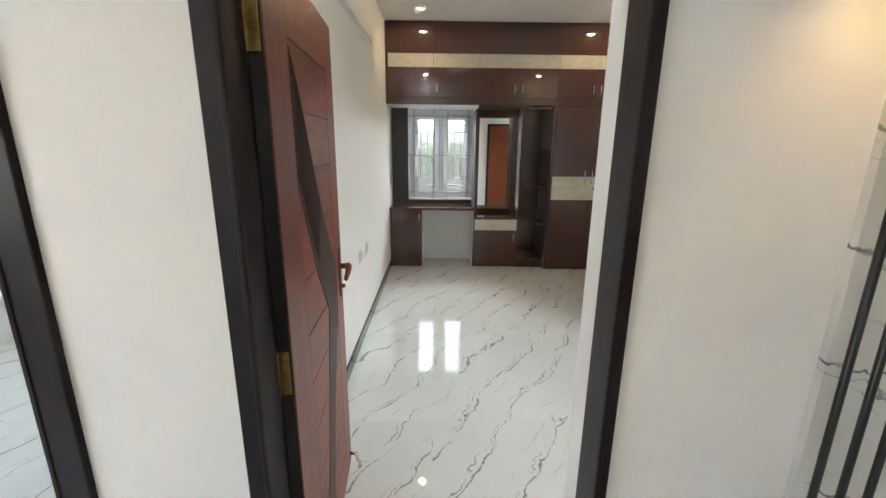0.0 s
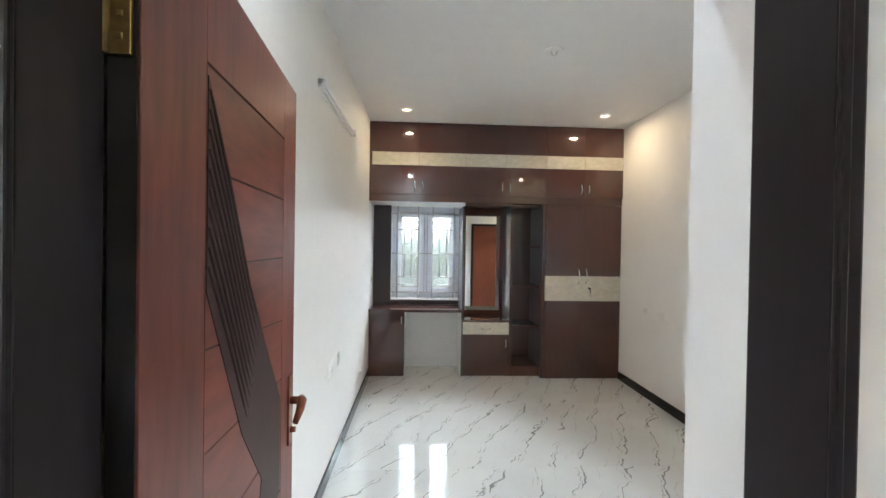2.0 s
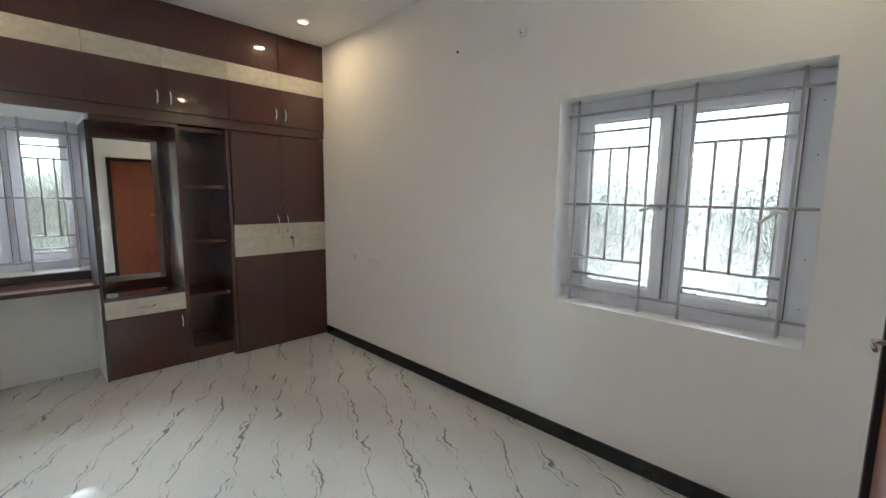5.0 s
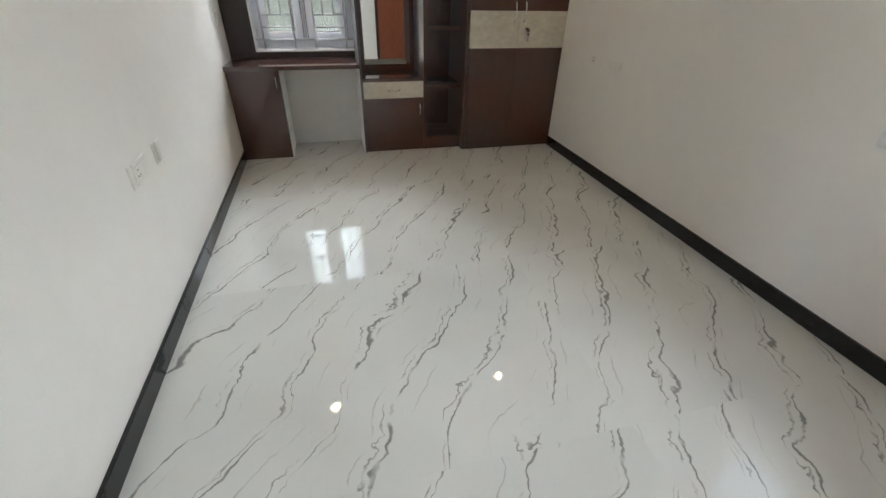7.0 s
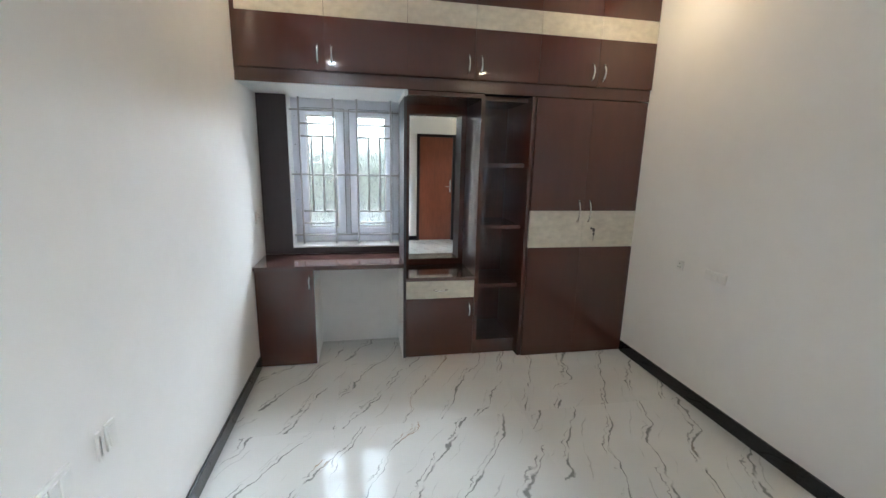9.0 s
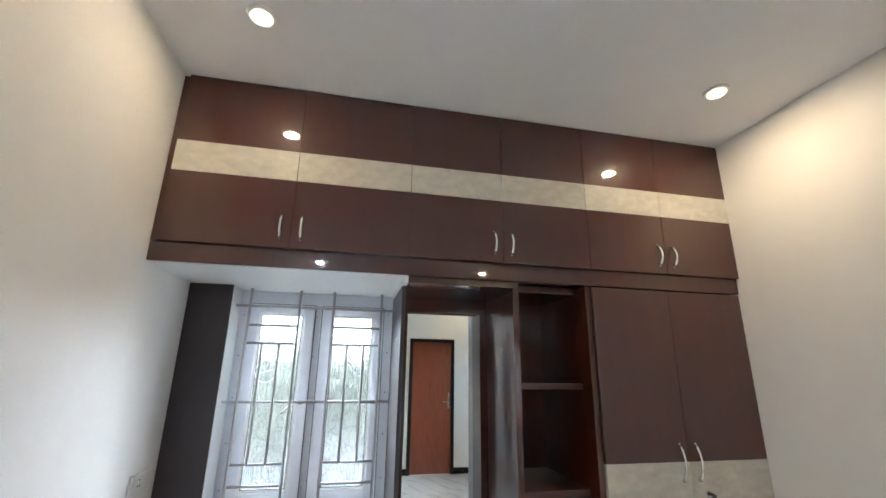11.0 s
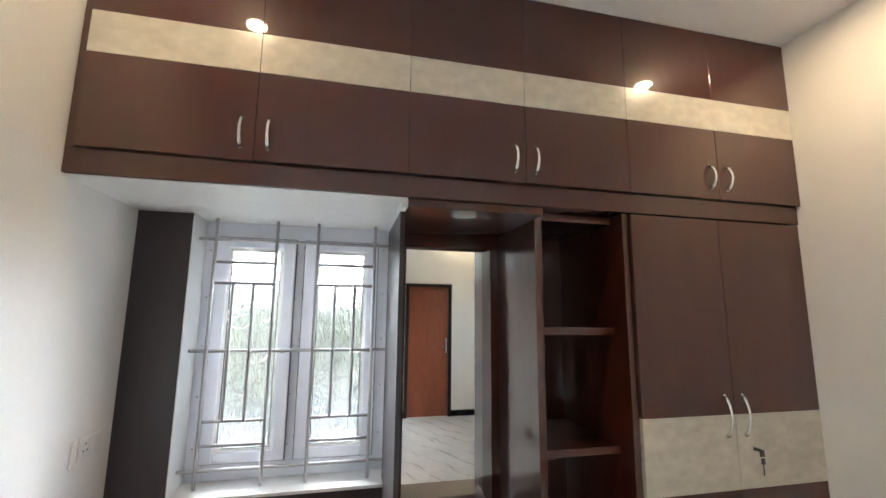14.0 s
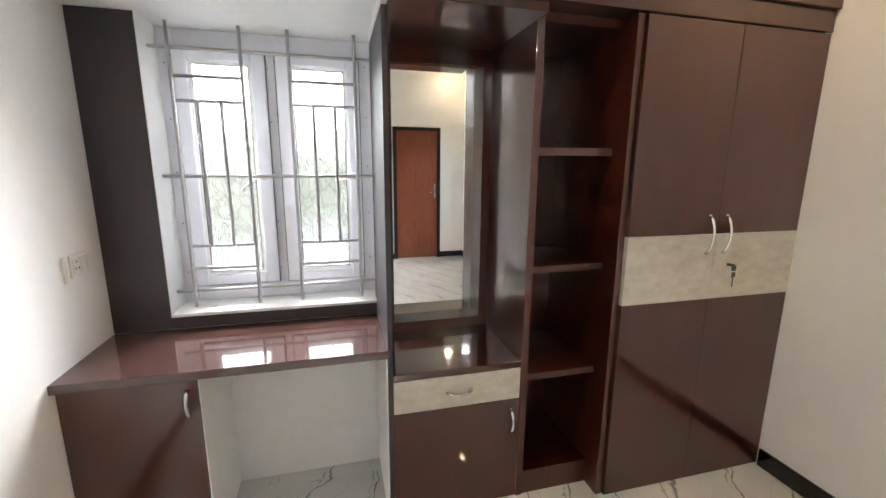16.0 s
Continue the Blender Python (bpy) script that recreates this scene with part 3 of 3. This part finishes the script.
part("head", boxes((0.488, 0.999, 4.985, 5.469, 1.868, 1.897), bevel=0.001), INNER, dres)


def mirror():
    t = thing("mirror", 0.757, 5.465, 0.67, "tall frameless mirror fixed above the dressing top", "mirror")
    x0, x1, z0, z1, y, e = 0.548, 0.958, 0.668, 1.800, 5.462, 0.045
    bm = bmesh.new()
    vs = []
    for (a, b, c, d, yy) in ((x0, x1, z0, z1, y + .004), (x0 + .002, x1 - e, z0 + e, z1 - .012, y)):
        vs.append([bm.verts.new(Vector(p) * S) for p in ((a, yy, c), (b, yy, c), (b, yy, d), (a, yy, d))])
    back = [bm.verts.new(Vector(p) * S) for p in ((x0, y + .007, z0), (x1, y + .007, z0), (x1, y + .007, z1), (x0, y + .007, z1))]
    bm.faces.new(vs[1])
    for k in range(4):
        j = (k + 1) % 4
        bm.faces.new((vs[0][k], vs[0][j], vs[1][j], vs[1][k]))
        bm.faces.new((back[k], back[j], vs[0][j], vs[0][k]))
    bmesh.ops.recalc_face_normals(bm, faces=bm.faces)
    part("glass", bm, MIRROR, t)


mirror()

# open shelves
sh = thing("open_shelf_unit", 1.18, 5.28, 0, "dark red-brown open shelf unit, empty", "shelf")
part("side_panel", boxes((1.0, 1.029, 5.062, 5.498, 0, 1.897), bevel=0.0015), INNER, sh)
part("side_panel", boxes((1.336, 1.364, 4.985, 5.498, 0, 1.897), bevel=0.0015), INNER, sh)
part("back_panel", boxes((1.029, 1.336, 5.485, 5.498, 0, 1.897)), INNER, sh)
part("plinth", boxes((1.0295, 1.3355, 5.068, 5.484, 0, 0.110), bevel=0.0015), INNER, sh)
part("head", boxes((1.0295, 1.3355, 5.062, 5.484, 1.866, 1.897), bevel=0.0015), INNER, sh)
for z in (0.530, 0.977, 1.421):
    part("shelf", boxes((1.0295, 1.3355, 5.066, 5.484, z, z + 0.028), bevel=0.0015), INNER, sh)

# wardrobe
wd = thing("wardrobe", 1.785, 5.2, 0, "dark brown glossy two-door wardrobe with a pale stone-pattern band", "wardrobe")
part("body", boxes((1.366, 2.204, 4.992, 5.498, 0, 1.897)), BROWN, wd)
for a, b, hx in ((1.366, 1.7776, 1.736), (1.7788, 2.203, 1.820)):
    d = part("door", boxes((a, b, 4.970, 4.991, 0.004, 0.8505), (a, b, 4.970, 4.991, 1.1225, 1.892), bevel=0.0012), BROWN, wd)
    part("band", boxes((a, b, 4.969, 4.991, 0.851, 1.122), bevel=0.0012), BEIGE, d, "pale stone-pattern band")
    bow_handle(hx, 4.970, 1.043, 1.192, d)
    if hx > 1.8:
        k = bmesh.new()
        tube(k, [(1.853, 4.972, .994), (1.853, 4.962, .994)], [.012, .012], 12)
        lock = part("lock", k, STEEL, d, "round steel lock")
        k = boxes((1.851, 1.855, 4.935, 4.962, .988, 1.0), (1.848, 1.866, 4.938, 4.944, .972, .995), (1.852, 1.866, 4.938, 4.944, .945, .966), (1.857, 1.860, 4.939, 4.943, .905, .945), bevel=0.0008)
        part("key", k, SOCKET, lock, "keys hanging in the lock")


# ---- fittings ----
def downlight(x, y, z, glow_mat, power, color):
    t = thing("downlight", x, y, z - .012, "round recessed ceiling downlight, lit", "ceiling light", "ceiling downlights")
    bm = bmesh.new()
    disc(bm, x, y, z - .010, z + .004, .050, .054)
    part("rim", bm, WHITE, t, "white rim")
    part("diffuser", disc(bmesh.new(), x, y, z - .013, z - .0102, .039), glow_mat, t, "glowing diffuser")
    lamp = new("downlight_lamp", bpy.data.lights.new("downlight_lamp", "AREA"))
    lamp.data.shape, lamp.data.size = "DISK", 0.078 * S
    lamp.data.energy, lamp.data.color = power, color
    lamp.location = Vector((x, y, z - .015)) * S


WARMC, COOLC = (1.0, 0.72, 0.42), (0.9, 0.95, 1.0)
downlight(-0.14, 4.54, TOPZ, WARM, 0.11, WARMC)
downlight(1.80, 4.53, TOPZ, WARM, 0.165, WARMC)
downlight(-0.20, 1.50, TOPZ, COOL, 0.2, COOLC)
downlight(1.92, 1.46, TOPZ, WARM, 0.085, (1.0, 0.80, 0.52))
# the next two are unseen, added overhead to light the hall
downlight(0.1, -1.0, TOPZ, WARM, 0.19, (1, .80, .56))
downlight(-1.6, -0.6, TOPZ, WARM, 0.22, (1, .80, .56))
# unseen lamp, added to brighten the next room's floor
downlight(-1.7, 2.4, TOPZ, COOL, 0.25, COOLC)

fan = thing("ceiling_box", 0.87, 3.247, TOPZ - .02, "small round white ceiling fan point", "ceiling fitting")
bm = bmesh.new()
disc(bm, .87, 3.247, TOPZ - .008, TOPZ + .001, .058, .062)
part("cover", bm, SWITCH, fan)
part("hook", tube(bmesh.new(), [(.85, 3.247, TOPZ - .006), (.855, 3.247, TOPZ - .03), (.87, 3.247, TOPZ - .036), (.885, 3.247, TOPZ - .03), (.89, 3.247, TOPZ - .006)], [.005] * 5), SWITCH, fan, "white painted hook")

tl = thing("tube_light", -0.52, 3.25, 2.28, "slim white batten tube light, switched off", "wall light")
part("base", boxes((-0.54, -0.517, 2.745, 3.756, 2.26, 2.30), bevel=0.003), SWITCH, tl)
part("tube", tube(bmesh.new(), [(-.510, 2.77, 2.28), (-.510, 3.73, 2.28)], [.012, .012]), WHITE, tl)
for y in (2.745, 3.736):
    part("end_cap", boxes((-0.54, -0.496, y, y + .02, 2.257, 2.303), bevel=0.003), SWITCH, tl)


def wall_plate(x, y0, y1, z0, z1, sign, kind, label):
    """A switch plate on a wall whose face is at x; sign: the way it stands out."""
    t = thing("switch_plate", x, (y0 + y1) / 2, z0, label, "switch", "switch plates")
    def out(d0, d1, a0, a1, b0, b1, bevel):
        return boxes((min(x + sign * d0, x + sign * d1), max(x + sign * d0, x + sign * d1), a0, a1, b0, b1), bevel=bevel)
    part("plate", out(0, .008, y0, y1, z0, z1, .002), SWITCH, t)
    n = max(1, round((y1 - y0) / .05))
    for i in range(n):
        a = y0 + .008 + (y1 - y0 - .016) * i / n
        b = a + (y1 - y0 - .016) / n - .004
        m = part("rocker", out(.006, .0115, a, b, z0 + .012, z1 - .012, .0015), SWITCH, t)
        if kind == "socket" and i == 0:
            c, zc = (a + b) / 2, (z0 + z1) / 2
            for dy, dz in ((0, .014), (-.009, -.008), (.009, -.008)):
                part("pin_hole", out(.0116, .0122, c + dy - .003, c + dy + .003, zc + dz - .003, zc + dz + .003, 0), SOCKET, m)


wall_plate(-0.54, 3.11, 3.24, 0.615, 0.70, 1, "socket", "white two-gang socket plate on the wall")
wall_plate(-0.54, 3.07, 3.085, 0.615, 0.70, 1, "switch", "slim white cover strip beside the sockets")
wall_plate(-0.54, 3.345, 3.365, 0.615, 0.70, 1, "switch", "slim white cover strip beside the sockets")
wall_plate(-0.54, 3.385, 3.43, 0.615, 0.70, 1, "switch", "small white switch plate")
wall_plate(-0.54, 5.20, 5.215, 1.0, 1.085, 1, "switch", "slim white cover strip above the desk")
wall_plate(-0.54, 5.235, 5.37, 1.01, 1.085, 1, "socket", "white socket and switch plate above the desk")
wall_plate(2.205, 4.43, 4.48, 0.80, 0.86, -1, "socket", "small white socket plate on the wall")
wall_plate(2.205, 4.10, 4.25, 0.80, 0.86, -1, "switch", "white switch plate on the wall")
hk = thing("wall_hook", 2.2, 2.739, 2.29, "small white wall bracket", "bracket")
part("plate", boxes((2.19, 2.205, 2.715, 2.76, 2.29, 2.35), bevel=.003), SWITCH, hk)
part("peg", tube(bmesh.new(), [(2.19, 2.74, 2.31), (2.165, 2.74, 2.31), (2.16, 2.74, 2.325)], [.006, .006, .006]), SWITCH, hk)
nl = thing("wall_plug", 2.2, 3.242, 2.31, "small dark wall plug with a screw", "screw")
part("head", tube(bmesh.new(), [(2.207, 3.242, 2.319), (2.196, 3.242, 2.319)], [.008, .006]), SOCKET, nl)

# ---- hall ----
structure("trim_cladding", boxes((0.876, 2.4, 0.915, 0.935, 0, 1.88)), CLAD, "white marble cladding with dark veins", "cladding")
landing = thing("stair_landing", 1.5, 0.7, 1.88, "marble-faced stair landing slab", "stair")
part("slab", boxes((0.728, 2.4, 0.3, 0.934, 1.882, 1.99), bevel=0.003), CLAD, landing)
tq = thing("soffit_light", 0.80, 0.80, 1.87, "small warm spotlight under the landing", "ceiling light")
part("rim", disc(bmesh.new(), .80, .80, 1.872, 1.883, .03, .033), WHITE, tq)
part("diffuser", disc(bmesh.new(), .80, .80, 1.870, 1.8715, .024), WARM, tq)
sl = new("soffit_lamp", bpy.data.lights.new("soffit_lamp", "SPOT"))
sl.data.energy, sl.data.color, sl.data.spot_size, sl.data.spot_blend, sl.data.shadow_soft_size = 0.17, (1, .64, .25), radians(120), 1.0, .02
sl.location = Vector((.80, .80, 1.865)) * S
rail = thing("stair_railing", 0.75, 0.6, 0, "black iron railing of upright bars", "railing")
for k in range(8):
    x = 0.620 + .044 * k
    part("bar", tube(bmesh.new(), [(x, .642, 0), (x, .642, 1.882)], [.0058, .0058]), IRON, rail)
part("bottom_rail", boxes((0.61, 1.0, .632, .652, .05, .07), bevel=.002), IRON, rail)


# ---- outside ----
structure("ground", boxes((-60, 60, -60, 60, -0.5, -0.35)), EARTH, "pale dry earth", "ground")


def tree(x, y, h, seed):
    rng = random.Random(seed)
    t = thing("tree", x, y, -0.35, "leafy green tree outside the window", "tree", "trees outside")
    trunk = bmesh.new()
    tube(trunk, [(x, y, -.35), (x + .03, y, h * .3), (x - .05, y + .04, h * .6), (x, y, h * .9)], [.09, .075, .055, .02], 8)
    for k in range(7):
        a, z = rng.uniform(0, 6.28), h * rng.uniform(.3, .75)
        r = h * rng.uniform(.2, .34)
        tube(trunk, [(x, y, z), (x + math.cos(a) * r * .5, y + math.sin(a) * r * .5, z + r * .35), (x + math.cos(a) * r, y + math.sin(a) * r, z + r * .5)], [.04, .025, .008], 6)
    part("trunk", trunk, BARK, t)
    verts, faces = [], []
    for k in range(2600):
        a, z = rng.uniform(0, 6.28), rng.uniform(.12, 1.05)
        r = h * .42 * math.sqrt(rng.random()) * (1.1 - abs(z - .55)) * rng.uniform(.6, 1.1)
        c = Vector((x + math.cos(a) * r, y + math.sin(a) * r, h * z))
        if noise.noise(c * 1.7) < -.12:
            continue
        e1 = Vector((rng.uniform(-1, 1), rng.uniform(-1, 1), rng.uniform(-1, 1))).normalized() * rng.uniform(.05, .10)
        e2 = e1.orthogonal() * .45
        i = len(verts)
        verts += [(c - e1 - ORIGIN[t] / S) * S, (c + e2 - ORIGIN[t] / S) * S, (c + e1 - ORIGIN[t] / S) * S, (c - e2 - ORIGIN[t] / S) * S]
        faces.append((i, i + 1, i + 2, i + 3))
    me = bpy.data.meshes.new("crown")
    me.from_pydata(verts, [], faces)
    me.materials.append(GREEN)
    new("crown", me).parent = t


for i, (x, y, h) in enumerate(((-0.9, 9.6, 2.6), (0.3, 10.4, 2.4), (1.5, 9.8, 2.7), (-2.4, 10.8, 3.0), (2.9, 11.0, 2.9), (6.2, 4.2, 2.3), (7.4, 1.8, 2.2))):
    tree(x, y, h, i + 3)

# ---- floor tiles ----
TW, TL, J = 1.09, 1.09, 0.0001
tile_mesh = {}


def tile(x0, x1, y0, y1):
    key = (round(x1 - x0, 3), round(y1 - y0, 3))
    if key not in tile_mesh:
        bm = boxes((J, key[0] - J, J, key[1] - J, -0.012, 0.0))
        me = bpy.data.meshes.new("tile")
        bm.to_mesh(me)
        bm.free()
        me.materials.append(TILE)
        tile_mesh[key] = me
    ob = new("tile", tile_mesh[key])
    ob.location = Vector((x0, y0, 0)) * S
    ob.parent = FLOOR


for i in range(-6, 5):
    for k in range(-6, 3):
        x0, y0 = max(-3.2, 0.02 + i * TW), max(-2.6, 3.185 + k * TL)
        x1, y1 = min(2.6, 0.02 + (i + 1) * TW), min(5.7, 3.185 + (k + 1) * TL)
        if x1 - x0 > .02 and y1 - y0 > .02:
            tile(x0, x1, y0, y1)
